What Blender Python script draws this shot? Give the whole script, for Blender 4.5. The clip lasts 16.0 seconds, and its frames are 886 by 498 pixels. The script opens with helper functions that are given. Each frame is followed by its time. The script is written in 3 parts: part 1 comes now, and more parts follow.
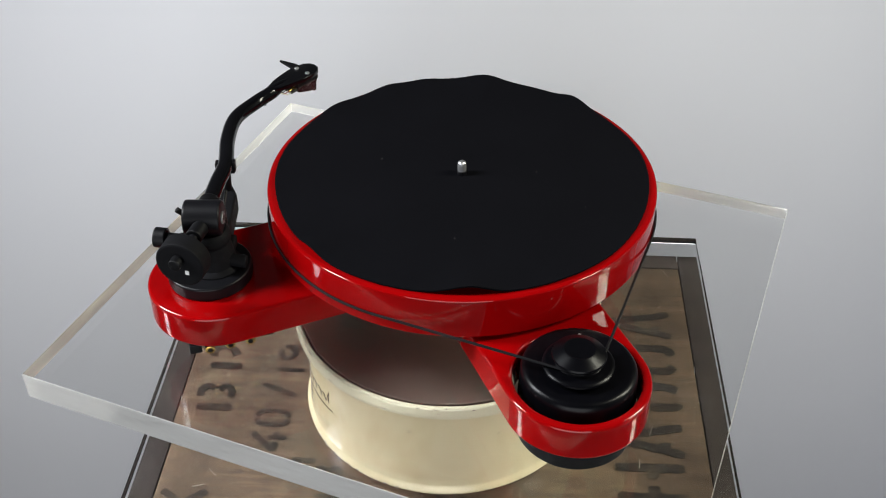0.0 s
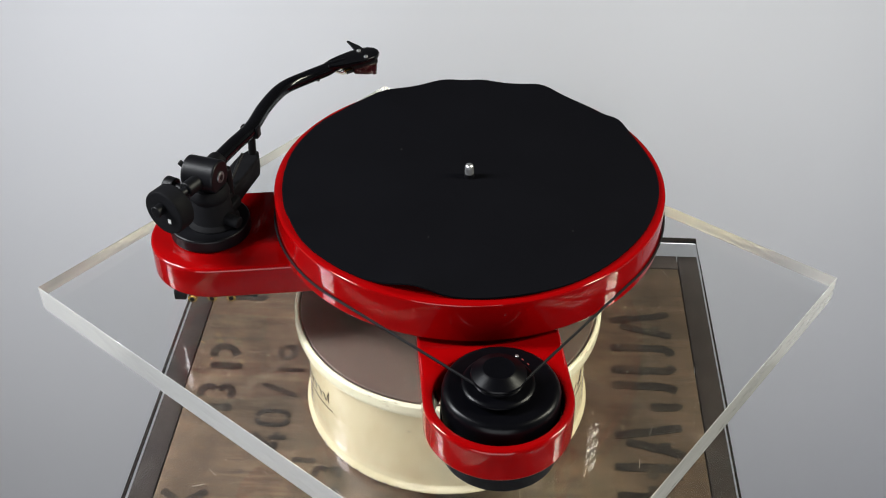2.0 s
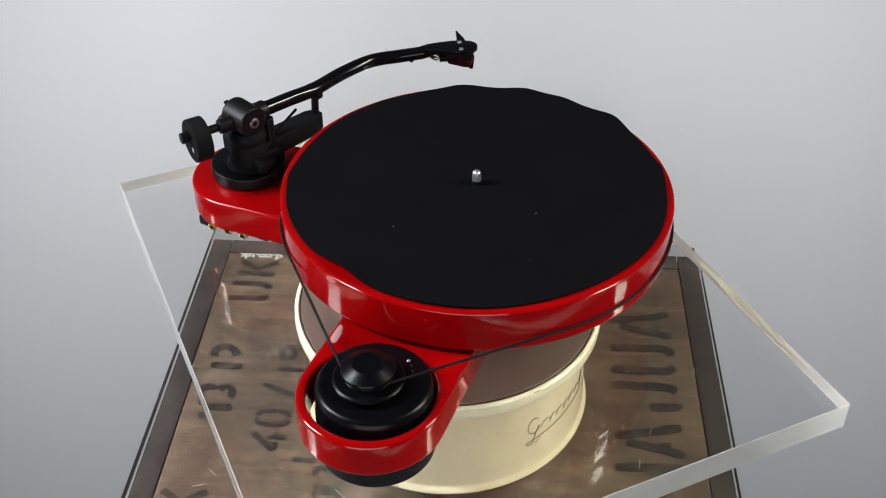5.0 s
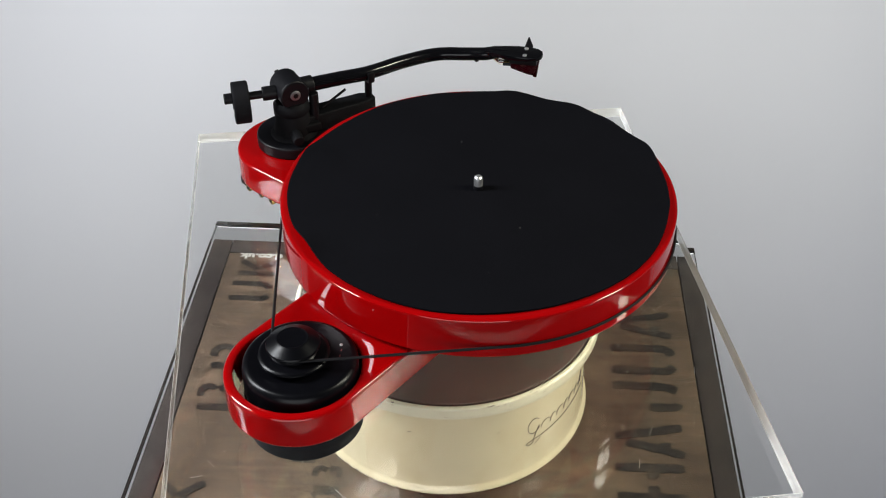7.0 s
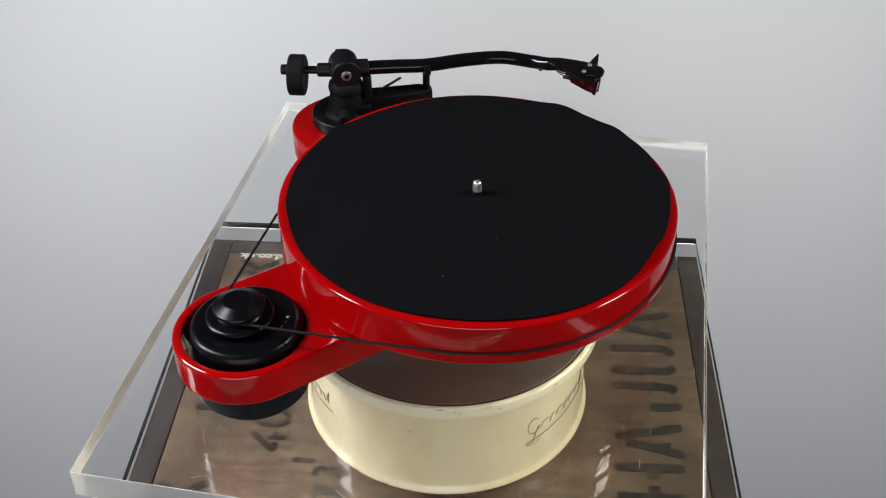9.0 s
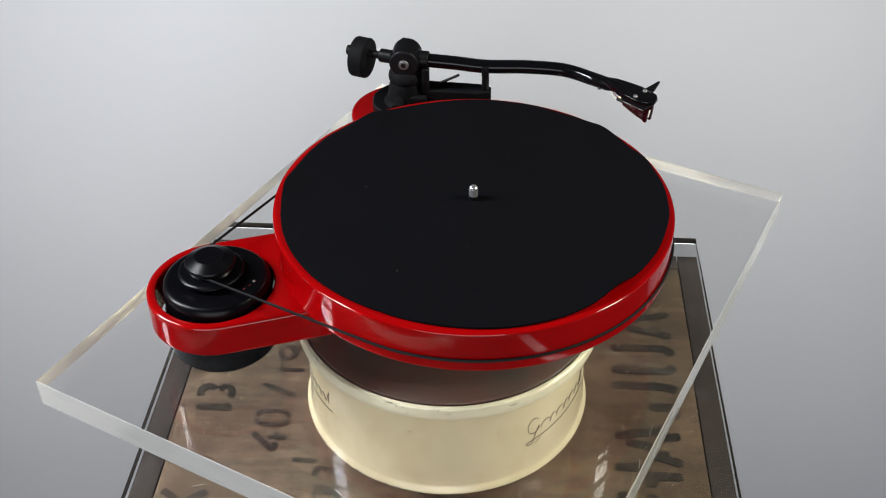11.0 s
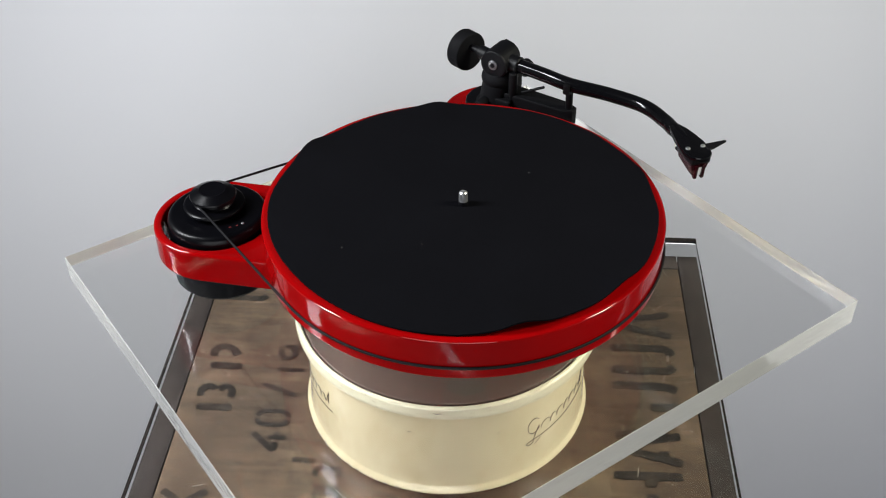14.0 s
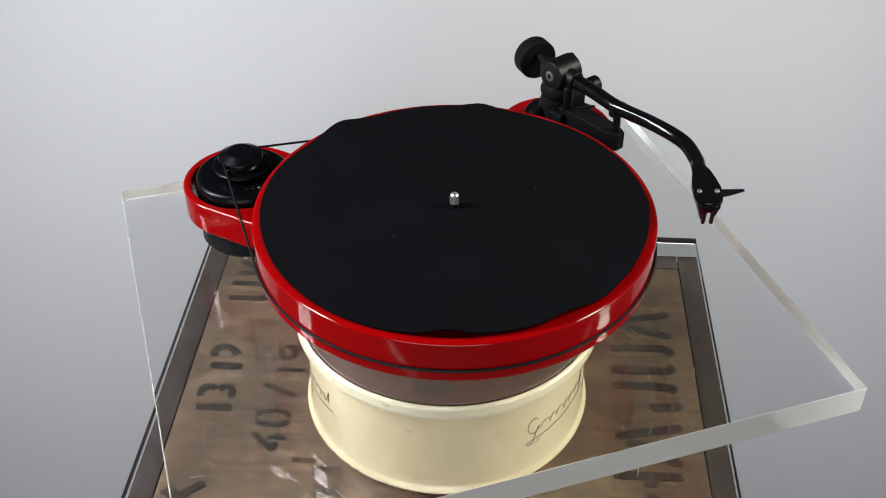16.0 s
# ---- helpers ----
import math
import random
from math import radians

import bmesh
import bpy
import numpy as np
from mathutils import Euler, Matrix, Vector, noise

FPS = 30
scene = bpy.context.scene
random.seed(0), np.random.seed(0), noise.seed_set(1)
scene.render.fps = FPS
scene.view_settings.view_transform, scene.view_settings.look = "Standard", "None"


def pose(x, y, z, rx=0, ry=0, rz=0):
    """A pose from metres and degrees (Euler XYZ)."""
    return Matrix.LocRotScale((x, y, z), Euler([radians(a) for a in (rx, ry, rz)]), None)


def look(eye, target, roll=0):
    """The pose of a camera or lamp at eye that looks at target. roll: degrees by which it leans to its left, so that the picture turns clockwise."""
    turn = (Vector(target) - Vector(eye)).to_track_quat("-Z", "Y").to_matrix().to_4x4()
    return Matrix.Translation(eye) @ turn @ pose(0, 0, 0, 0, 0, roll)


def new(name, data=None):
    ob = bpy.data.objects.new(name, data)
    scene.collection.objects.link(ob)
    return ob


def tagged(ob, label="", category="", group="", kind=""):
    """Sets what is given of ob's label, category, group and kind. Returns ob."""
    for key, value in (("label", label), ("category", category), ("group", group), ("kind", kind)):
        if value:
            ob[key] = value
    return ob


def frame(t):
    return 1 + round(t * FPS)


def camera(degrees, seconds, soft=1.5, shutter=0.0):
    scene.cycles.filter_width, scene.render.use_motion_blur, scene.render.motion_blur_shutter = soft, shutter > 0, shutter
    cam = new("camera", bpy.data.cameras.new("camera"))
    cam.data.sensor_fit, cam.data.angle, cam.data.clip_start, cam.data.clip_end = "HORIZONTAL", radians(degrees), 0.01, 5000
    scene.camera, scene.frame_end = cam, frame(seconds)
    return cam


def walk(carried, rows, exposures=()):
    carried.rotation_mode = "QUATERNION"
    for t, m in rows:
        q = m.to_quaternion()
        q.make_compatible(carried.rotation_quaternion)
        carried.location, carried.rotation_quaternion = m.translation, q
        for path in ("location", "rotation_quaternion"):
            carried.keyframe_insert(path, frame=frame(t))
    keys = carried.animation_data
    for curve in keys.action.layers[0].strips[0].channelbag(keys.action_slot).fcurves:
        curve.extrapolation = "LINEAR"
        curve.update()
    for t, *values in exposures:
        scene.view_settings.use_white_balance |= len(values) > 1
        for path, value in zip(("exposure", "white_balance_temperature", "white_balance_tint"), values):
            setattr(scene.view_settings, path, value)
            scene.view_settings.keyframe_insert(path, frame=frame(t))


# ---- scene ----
cam = camera(43.6, 16.0, soft=1.1)
CAMERA_POSE = pose(0.0, -0.6912, 0.5771, 90 - 38.084, 0, 0.330) @ pose(0, 0, 0, 0, 0, -0.08)
walk(cam, [(0.0, CAMERA_POSE), (16.0, CAMERA_POSE)], exposures=[(0.0, -0.10), (16.0, -0.10)])

# Heights in metres above the top of the turning acrylic slab.
FLOOR = -1.15           # studio floor
SHEET_TOP = -0.129      # clear sheet that lies on the crate
WOOD_TOP = -0.149       # top of the crate
TURN_RATE = -8.7716     # degrees a second, clockwise from above
TURN_START = 0.2
CRATE_YAW = -3.2

# ---- light ----
world = bpy.data.worlds.new("world")
scene.world = world
world.use_nodes = True
world.node_tree.nodes["Background"].inputs["Color"].default_value = (0.80, 0.86, 1.0, 1)
world.node_tree.nodes["Background"].inputs["Strength"].default_value = 0.25


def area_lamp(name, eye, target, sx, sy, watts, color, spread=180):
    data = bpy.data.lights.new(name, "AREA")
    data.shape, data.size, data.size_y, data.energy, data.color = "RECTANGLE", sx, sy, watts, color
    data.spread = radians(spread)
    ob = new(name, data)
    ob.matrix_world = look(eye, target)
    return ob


# added front fill, no known source; aimed low to even the backdrop
area_lamp("front_fill", (-0.25, -2.05, 0.05), (-0.05, 0.5, -0.75), 1.8, 1.4, 26.5, (0.945, 0.97, 1.0))
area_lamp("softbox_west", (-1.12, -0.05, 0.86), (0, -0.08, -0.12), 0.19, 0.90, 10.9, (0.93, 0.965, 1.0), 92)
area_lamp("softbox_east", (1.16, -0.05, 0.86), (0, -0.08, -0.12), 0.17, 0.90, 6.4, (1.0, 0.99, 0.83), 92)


# ---- materials ----
def material(name):
    m = bpy.data.materials.new(name)
    m.use_nodes = True
    return m, m.node_tree.nodes, m.node_tree.links, m.node_tree.nodes["Principled BSDF"]


def noise_ramp(nodes, links, scale, stops, detail=6.0, rough=0.6, stretch=(1, 1, 1), coords="Object"):
    tc, mp = nodes.new("ShaderNodeTexCoord"), nodes.new("ShaderNodeMapping")
    mp.inputs["Scale"].default_value = stretch
    links.new(tc.outputs[coords], mp.inputs["Vector"])
    n, r = nodes.new("ShaderNodeTexNoise"), nodes.new("ShaderNodeValToRGB")
    n.inputs["Scale"].default_value, n.inputs["Detail"].default_value, n.inputs["Roughness"].default_value = scale, detail, rough
    links.new(mp.outputs["Vector"], n.inputs["Vector"])
    links.new(n.outputs["Fac"], r.inputs["Fac"])
    while len(r.color_ramp.elements) < len(stops):
        r.color_ramp.elements.new(0.5)
    for e, (at, c) in zip(r.color_ramp.elements, stops):
        e.position, e.color = at, (*c, 1) if len(c) == 3 else c
    return n, r


def grey(v):
    return (v, v, v)


def bump_from(nodes, links, bsdf, socket, strength, distance):
    b = nodes.new("ShaderNodeBump")
    b.inputs["Strength"].default_value, b.inputs["Distance"].default_value = strength, distance
    links.new(socket, b.inputs["Height"])
    links.new(b.outputs["Normal"], bsdf.inputs["Normal"])


def mix_colour(nodes, links, fac, a, b, kind="MIX"):
    m = nodes.new("ShaderNodeMix")
    m.data_type, m.blend_type = "RGBA", kind
    for value, socket in ((fac, m.inputs[0]), (a, m.inputs[6]), (b, m.inputs[7])):
        if isinstance(value, (int, float)):
            socket.default_value = value
        elif isinstance(value, tuple):
            socket.default_value = (*value, 1)
        else:
            links.new(value, socket)
    return m.outputs[2]


def worn(name, color, rough, metal=0.0, vary=0.15, scale=60, bump=0.0, bump_scale=400, coat=0.0, rough_vary=0.1):
    """Paint, plastic or metal with small changes of colour, gloss and relief."""
    m, nodes, links, bsdf = material(name)
    lo, hi = tuple(c * (1 - vary) for c in color), tuple(min(1, c * (1 + vary)) for c in color)
    _, r = noise_ramp(nodes, links, scale, [(0.3, lo), (0.7, hi)])
    links.new(r.outputs["Color"], bsdf.inputs["Base Color"])
    _, g = noise_ramp(nodes, links, scale * 3, [(0.35, grey(max(0.02, rough - rough_vary))), (0.7, grey(min(1, rough + rough_vary)))])
    links.new(g.outputs["Color"], bsdf.inputs["Roughness"])
    bsdf.inputs["Metallic"].default_value = metal
    bsdf.inputs["Coat Weight"].default_value = coat
    bsdf.inputs["Coat Roughness"].default_value = 0.03
    if bump:
        n, _ = noise_ramp(nodes, links, bump_scale, [(0, grey(0)), (1, grey(1))])
        bump_from(nodes, links, bsdf, n.outputs["Fac"], bump, 0.0006)
    return m


RED = worn("red_lacquer", (0.248, 0.0008, 0.0014), 0.045, vary=0.06, scale=25, coat=0.0, rough_vary=0.01)
RED.node_tree.nodes["Principled BSDF"].inputs["Specular IOR Level"].default_value = 0.40
BLACK_PAINT = worn("black_satin_metal", (0.0036, 0.0036, 0.0048), 0.40, vary=0.1, scale=40, rough_vary=0.03)
BLACK_PAINT.node_tree.nodes["Principled BSDF"].inputs["Specular IOR Level"].default_value = 0.22
BLACK_PLASTIC = worn("black_plastic", (0.0030, 0.0030, 0.0038), 0.45, vary=0.15, scale=40, bump=0.01, bump_scale=500, rough_vary=0.04)
BLACK_PLASTIC.node_tree.nodes["Principled BSDF"].inputs["Specular IOR Level"].default_value = 0.20
BLACK_GLOSS = worn("black_gloss_tube", (0.0030, 0.0030, 0.0038), 0.13, vary=0.2, scale=50, rough_vary=0.02)
BLACK_GLOSS.node_tree.nodes["Principled BSDF"].inputs["Specular IOR Level"].default_value = 0.28
RUBBER = worn("black_rubber", (0.0045, 0.0045, 0.0055), 0.55, vary=0.2)
RUBBER.node_tree.nodes["Principled BSDF"].inputs["Specular IOR Level"].default_value = 0.14
BLACK_CAP = worn("black_anodised_metal", (0.0018, 0.0018, 0.0027), 0.30, vary=0.2, scale=50, rough_vary=0.02)
BLACK_CAP.node_tree.nodes["Principled BSDF"].inputs["Specular IOR Level"].default_value = 0.15
MATT_BLACK = worn("matt_black_enamel", (0.004, 0.004, 0.005), 0.7, vary=0.2, scale=60, rough_vary=0.05)
MATT_BLACK.node_tree.nodes["Principled BSDF"].inputs["Specular IOR Level"].default_value = 0.10
DULL_STEEL = worn("dull_steel", (0.26, 0.26, 0.27), 0.5, metal=1.0, vary=0.1)
STEEL = worn("bright_steel", (0.60, 0.60, 0.61), 0.46, metal=1.0, vary=0.05)
GOLD = worn("gold_plated_brass", (0.78, 0.52, 0.16), 0.2, metal=1.0, vary=0.08)
CART_RED = worn("dark_red_plastic", (0.024, 0.001, 0.003), 0.25, vary=0.1, coat=0.0)
WHITE_MARK = worn("white_print", (0.75, 0.75, 0.73), 0.6, vary=0.05)
FADED_WHITE = worn("faded_white_print", (0.27, 0.26, 0.24), 0.7, vary=0.2, scale=200)
RED_MARK = worn("red_print", (0.20, 0.03, 0.03), 0.5, vary=0.05)
SCRATCH = worn("pale_scratch", (0.24, 0.225, 0.205), 0.6, vary=0.2, scale=300)
LOGO_INK = worn("brown_black_ink", (0.035, 0.028, 0.022), 0.5, vary=0.3)
WHITE_WIRE = worn("pale_wire", (0.6, 0.58, 0.5), 0.5)


def felt_material():
    m, nodes, links, bsdf = material("black_felt")
    _, r = noise_ramp(nodes, links, 14, [(0.3, (0.0027, 0.0027, 0.0038)), (0.7, (0.0033, 0.0033, 0.0046))])
    links.new(r.outputs["Color"], bsdf.inputs["Base Color"])
    bsdf.inputs["Roughness"].default_value = 0.95
    bsdf.inputs["Specular IOR Level"].default_value = 0.04
    n, _ = noise_ramp(nodes, links, 1500, [(0, grey(0)), (1, grey(1))])
    bump_from(nodes, links, bsdf, n.outputs["Fac"], 0.5, 0.0005)
    return m


FELT = felt_material()


def acrylic(name, rough, tint, scratch=0.0):
    m, nodes, links, bsdf = material(name)
    bsdf.inputs["Base Color"].default_value = (*tint, 1)
    bsdf.inputs["Transmission Weight"].default_value = 1.0
    bsdf.inputs["IOR"].default_value = 1.49
    _, g = noise_ramp(nodes, links, 90, [(0.35, grey(rough)), (0.75, grey(rough + scratch))])
    links.new(g.outputs["Color"], bsdf.inputs["Roughness"])
    return m


CLEAR = acrylic("clear_acrylic", 0.0, (0.985, 0.99, 0.985))


def sawn_edge():
    """Flame-polished saw cut: clear, with a faint haze, long shallow saw ripples and white put in for piped light."""
    m = acrylic("whitened_acrylic_edge", 0.04, (0.98, 0.97, 0.945), 0.06)
    nodes, links = m.node_tree.nodes, m.node_tree.links
    bsdf = nodes["Principled BSDF"]
    # the opaque white share stands in for light guided to the edge
    bsdf.inputs["Transmission Weight"].default_value = 0.60
    n, _ = noise_ramp(nodes, links, 16, [(0, grey(0)), (1, grey(1))], detail=3, stretch=(1, 1, 3))
    bump_from(nodes, links, bsdf, n.outputs["Fac"], 0.35, 0.004)
    return m


CLEAR_EDGE = sawn_edge()


def cream_material():
    m, nodes, links, bsdf = material("aged_cream_enamel")
    _, base = noise_ramp(nodes, links, 22, [(0.3, (0.425, 0.369, 0.243)), (0.7, (0.450, 0.392, 0.262))])
    n, spots = noise_ramp(nodes, links, 75, [(0.80, grey(0)), (0.88, grey(0.5))], detail=4)
    c = mix_colour(nodes, links, spots.outputs["Color"], base.outputs["Color"], (0.40, 0.33, 0.20))
    _, dirt = noise_ramp(nodes, links, 14, [(0.32, (0.86, 0.83, 0.76)), (0.50, (0.99, 0.985, 0.97)), (0.70, (1.03, 1.03, 1.03))], detail=8, rough=0.7, stretch=(1, 1, 0.45))
    c = mix_colour(nodes, links, 1.0, c, dirt.outputs["Color"], "MULTIPLY")
    _, smear = noise_ramp(nodes, links, 55, [(0.60, grey(0)), (0.72, grey(0.35))], detail=7, rough=0.7, stretch=(1, 1, 0.3))
    c = mix_colour(nodes, links, smear.outputs["Color"], c, (0.50, 0.42, 0.27))
    links.new(c, bsdf.inputs["Base Color"])
    _, g = noise_ramp(nodes, links, 120, [(0.3, grey(0.19)), (0.7, grey(0.21))])
    links.new(g.outputs["Color"], bsdf.inputs["Roughness"])
    bsdf.inputs["Coat Weight"].default_value = 0.12
    bump_from(nodes, links, bsdf, n.outputs["Fac"], 0.012, 0.0008)
    return m


CREAM = cream_material()
# rim cream made lighter than the drum for overhead light on its top edge
CREAM_RIM = worn("lightened_cream_enamel", (0.455, 0.423, 0.31), 0.22, vary=0.03, scale=30, rough_vary=0.02)
CREAM_CHIP = worn("bare_dark_chip", (0.10, 0.085, 0.07), 0.6, vary=0.3, scale=300)
DISC = worn("smoky_brown_disc", (0.074, 0.056, 0.045), 0.30, metal=0.0, vary=0.06, scale=9, rough_vary=0.0)
DISC.node_tree.nodes["Principled BSDF"].inputs["Specular IOR Level"].default_value = 0.25


def wood_material():
    """Worn plywood: fine streaks across, broad stains, dark flecks and rubbed pale scuffs."""
    m, nodes, links, bsdf = material("old_plywood")
    n, grain = noise_ramp(nodes, links, 11, [(0.25, (0.050, 0.034, 0.0235)), (0.5, (0.087, 0.060, 0.041)), (0.78, (0.135, 0.098, 0.067))], detail=12, rough=0.72, stretch=(0.6, 11, 1))
    _, fine = noise_ramp(nodes, links, 40, [(0.3, grey(0.70)), (0.7, grey(1.12))], detail=8, rough=0.7, stretch=(0.5, 12, 1))
    c = mix_colour(nodes, links, 1.0, grain.outputs["Color"], fine.outputs["Color"], "MULTIPLY")
    _, stain = noise_ramp(nodes, links, 8, [(0.30, (0.36, 0.33, 0.31)), (0.47, (0.80, 0.77, 0.73)), (0.66, (1.22, 1.18, 1.10))], detail=10, rough=0.72)
    c = mix_colour(nodes, links, 1.0, c, stain.outputs["Color"], "MULTIPLY")
    _, grime = noise_ramp(nodes, links, 30, [(0.36, grey(0.62)), (0.60, grey(1.08))], detail=10, rough=0.75, stretch=(1, 1.8, 1))
    c = mix_colour(nodes, links, 1.0, c, grime.outputs["Color"], "MULTIPLY")
    _, fleck = noise_ramp(nodes, links, 70, [(0.60, grey(0)), (0.68, grey(0.75))], detail=6, stretch=(1, 2.5, 1))
    c = mix_colour(nodes, links, fleck.outputs["Color"], c, (0.030, 0.022, 0.017))
    _, scuff = noise_ramp(nodes, links, 60, [(0.66, grey(0)), (0.78, grey(0.55))], detail=6, stretch=(2.5, 0.7, 1))
    c = mix_colour(nodes, links, scuff.outputs["Color"], c, (0.26, 0.21, 0.155))
    links.new(c, bsdf.inputs["Base Color"])
    bsdf.inputs["Roughness"].default_value = 0.78
    bsdf.inputs["Specular IOR Level"].default_value = 0.15
    bump_from(nodes, links, bsdf, n.outputs["Fac"], 0.25, 0.0015)
    return m


WOOD = wood_material()
WOOD_DARK = worn("dark_stained_edge_wood", (0.024, 0.018, 0.0155), 0.7, vary=0.4, scale=35, bump=0.3, bump_scale=150)
WOOD_DARK.node_tree.nodes["Principled BSDF"].inputs["Specular IOR Level"].default_value = 0.2


def ink_material():
    m, nodes, links, bsdf = material("faded_stencil_ink")
    _, r = noise_ramp(nodes, links, 60, [(0.30, (0.011, 0.0095, 0.0085)), (0.52, (0.021, 0.0175, 0.015)), (0.72, (0.043, 0.033, 0.024))], detail=7)
    _, bare = noise_ramp(nodes, links, 150, [(0.54, grey(0)), (0.66, grey(0.40))], detail=5, rough=0.7, stretch=(0.6, 2.2, 1))
    c = mix_colour(nodes, links, bare.outputs["Color"], r.outputs["Color"], (0.075, 0.053, 0.034))
    links.new(c, bsdf.inputs["Base Color"])
    bsdf.inputs["Roughness"].default_value = 0.9
    bsdf.inputs["Specular IOR Level"].default_value = 0.08
    return m


INK = ink_material()


def paper_material(name, color):
    m, nodes, links, bsdf = material(name)
    lo, hi = tuple(c * 0.97 for c in color), tuple(min(1, c * 1.02) for c in color)
    _, r = noise_ramp(nodes, links, 1.2, [(0.3, lo), (0.7, hi)], detail=3)
    links.new(r.outputs["Color"], bsdf.inputs["Base Color"])
    bsdf.inputs["Roughness"].default_value = 0.85
    n, _ = noise_ramp(nodes, links, 300, [(0, grey(0)), (1, grey(1))])
    bump_from(nodes, links, bsdf, n.outputs["Fac"], 0.05, 0.0005)
    return m


PAPER = paper_material("pale_grey_wall_paint", (0.800, 0.803, 0.850))
FLOOR_GREY = paper_material("grey_floor", (0.08, 0.078, 0.076))
DARK_WALL = paper_material("dark_grey_wall_paint", (0.07, 0.07, 0.072))
# unseen north wall: tone chosen for its reflection in the acrylic
MIRRORED_WALL = paper_material("mid_grey_mirrored_wall", (0.22, 0.22, 0.225))
WALL = paper_material("pale_wall_paint", (0.68, 0.68, 0.67))


# ---- building helpers ----
def part(name, bm, mat, parent, label="", smooth=True):
    me = bpy.data.meshes.new(name)
    bmesh.ops.recalc_face_normals(bm, faces=bm.faces)
    bm.to_mesh(me)
    bm.free()
    if smooth:
        me.shade_smooth()
        me.set_sharp_from_angle(angle=radians(38))
    for one in (mat if isinstance(mat, (list, tuple)) else [mat]):
        me.materials.append(one)
    ob = new(name, me)
    ob.parent = parent
    return tagged(ob, label=label)


def root(name, label, category, m=None, group=""):
    ob = new(name)
    ob.empty_display_size = 0.02
    if m is not None:
        ob.matrix_basis = m
    return tagged(ob, label=label, category=category, group=group)


def lathe(profile, seg=96, m=None, bm=None):
    """A turned solid; profile is (radius, height) from one end of the axis to the other."""
    bm = bm or bmesh.new()
    m = m or Matrix()
    rings, held = [], [profile[0]]
    for (r0, z0), (r1, z1) in zip(profile, profile[1:]):
        far = math.hypot(r1 - r0, z1 - z0)
        if far > 0.004:     # loops near both ends keep long faces flat under smooth shading
            k = 0.0005 / far
            held += [(r0 + (r1 - r0) * k, z0 + (z1 - z0) * k), (r1 + (r0 - r1) * k, z1 + (z0 - z1) * k)]
        held.append((r1, z1))
    for r, z in held:
        if r < 1e-6:
            rings.append([bm.verts.new(m @ Vector((0, 0, z)))])
        else:
            rings.append([bm.verts.new(m @ Vector((r * math.cos(2 * math.pi * k / seg), r * math.sin(2 * math.pi * k / seg), z))) for k in range(seg)])
    for a, b in zip(rings, rings[1:]):
        for k in range(seg):
            j = (k + 1) % seg
            if len(a) == 1 and len(b) == 1:
                continue
            if len(a) == 1:
                bm.faces.new((a[0], b[k], b[j]))
            elif len(b) == 1:
                bm.faces.new((a[k], a[j], b[0]))
            else:
                bm.faces.new((a[k], a[j], b[j], b[k]))
    return bm


def rounded_disc(r, z0, z1, b, steps=4):
    """Profile of a disc with rounded edges."""
    pts = [(0, z0)]
    for k in range(steps + 1):
        a = math.pi / 2 * k / steps
        pts.append((r - b + b * math.sin(a), z0 + b - b * math.cos(a)))
    for k in range(steps + 1):
        a = math.pi / 2 * k / steps
        pts.append((r - b + b * math.cos(a), z1 - b + b * math.sin(a)))
    return pts + [(0, z1)]


def box(sx, sy, sz, m=None, bevel=0.0, seg=2, bm=None):
    """A box centred at m, with rounded edges."""
    one = bmesh.new()
    bmesh.ops.create_cube(one, size=1.0, matrix=Matrix.Diagonal((sx, sy, sz, 1)))
    if bevel:
        bmesh.ops.bevel(one, geom=one.edges[:], offset=bevel, segments=seg, profile=0.6, affect="EDGES")
    bmesh.ops.transform(one, matrix=m or Matrix(), verts=one.verts)
    if bm is None:
        return one
    return merge(bm, one)


def merge(bm, other):
    me = bpy.data.meshes.new("tmp")
    other.to_mesh(me)
    other.free()
    bm.from_mesh(me)
    bpy.data.meshes.remove(me)
    return bm


def axis_to(direction):
    return Vector(direction).to_track_quat("Z", "Y").to_matrix().to_4x4()


def rod(p, q, r, seg=24, b=None, bm=None):
    """A round bar from p to q with rounded ends."""
    p, q = Vector(p), Vector(q)
    n = (q - p).length
    b = min(r * 0.25, n * 0.2) if b is None else b
    return lathe(rounded_disc(r, 0, n, b, 3), seg, Matrix.Translation(p) @ axis_to(q - p), bm)


def smooth_path(points, n):
    """Catmull-Rom curve through the points, n steps a stretch."""
    p = [Vector(v) for v in points]
    p = [2 * p[0] - p[1], *p, 2 * p[-1] - p[-2]]
    out = []
    for a, b, c, d in zip(p, p[1:], p[2:], p[3:]):
        for k in range(n):
            t = k / n
            out.append(0.5 * (2 * b + (c - a) * t + (2 * a - 5 * b + 4 * c - d) * t * t + (3 * b - a - 3 * c + d) * t ** 3))
    return out + [p[-2]]


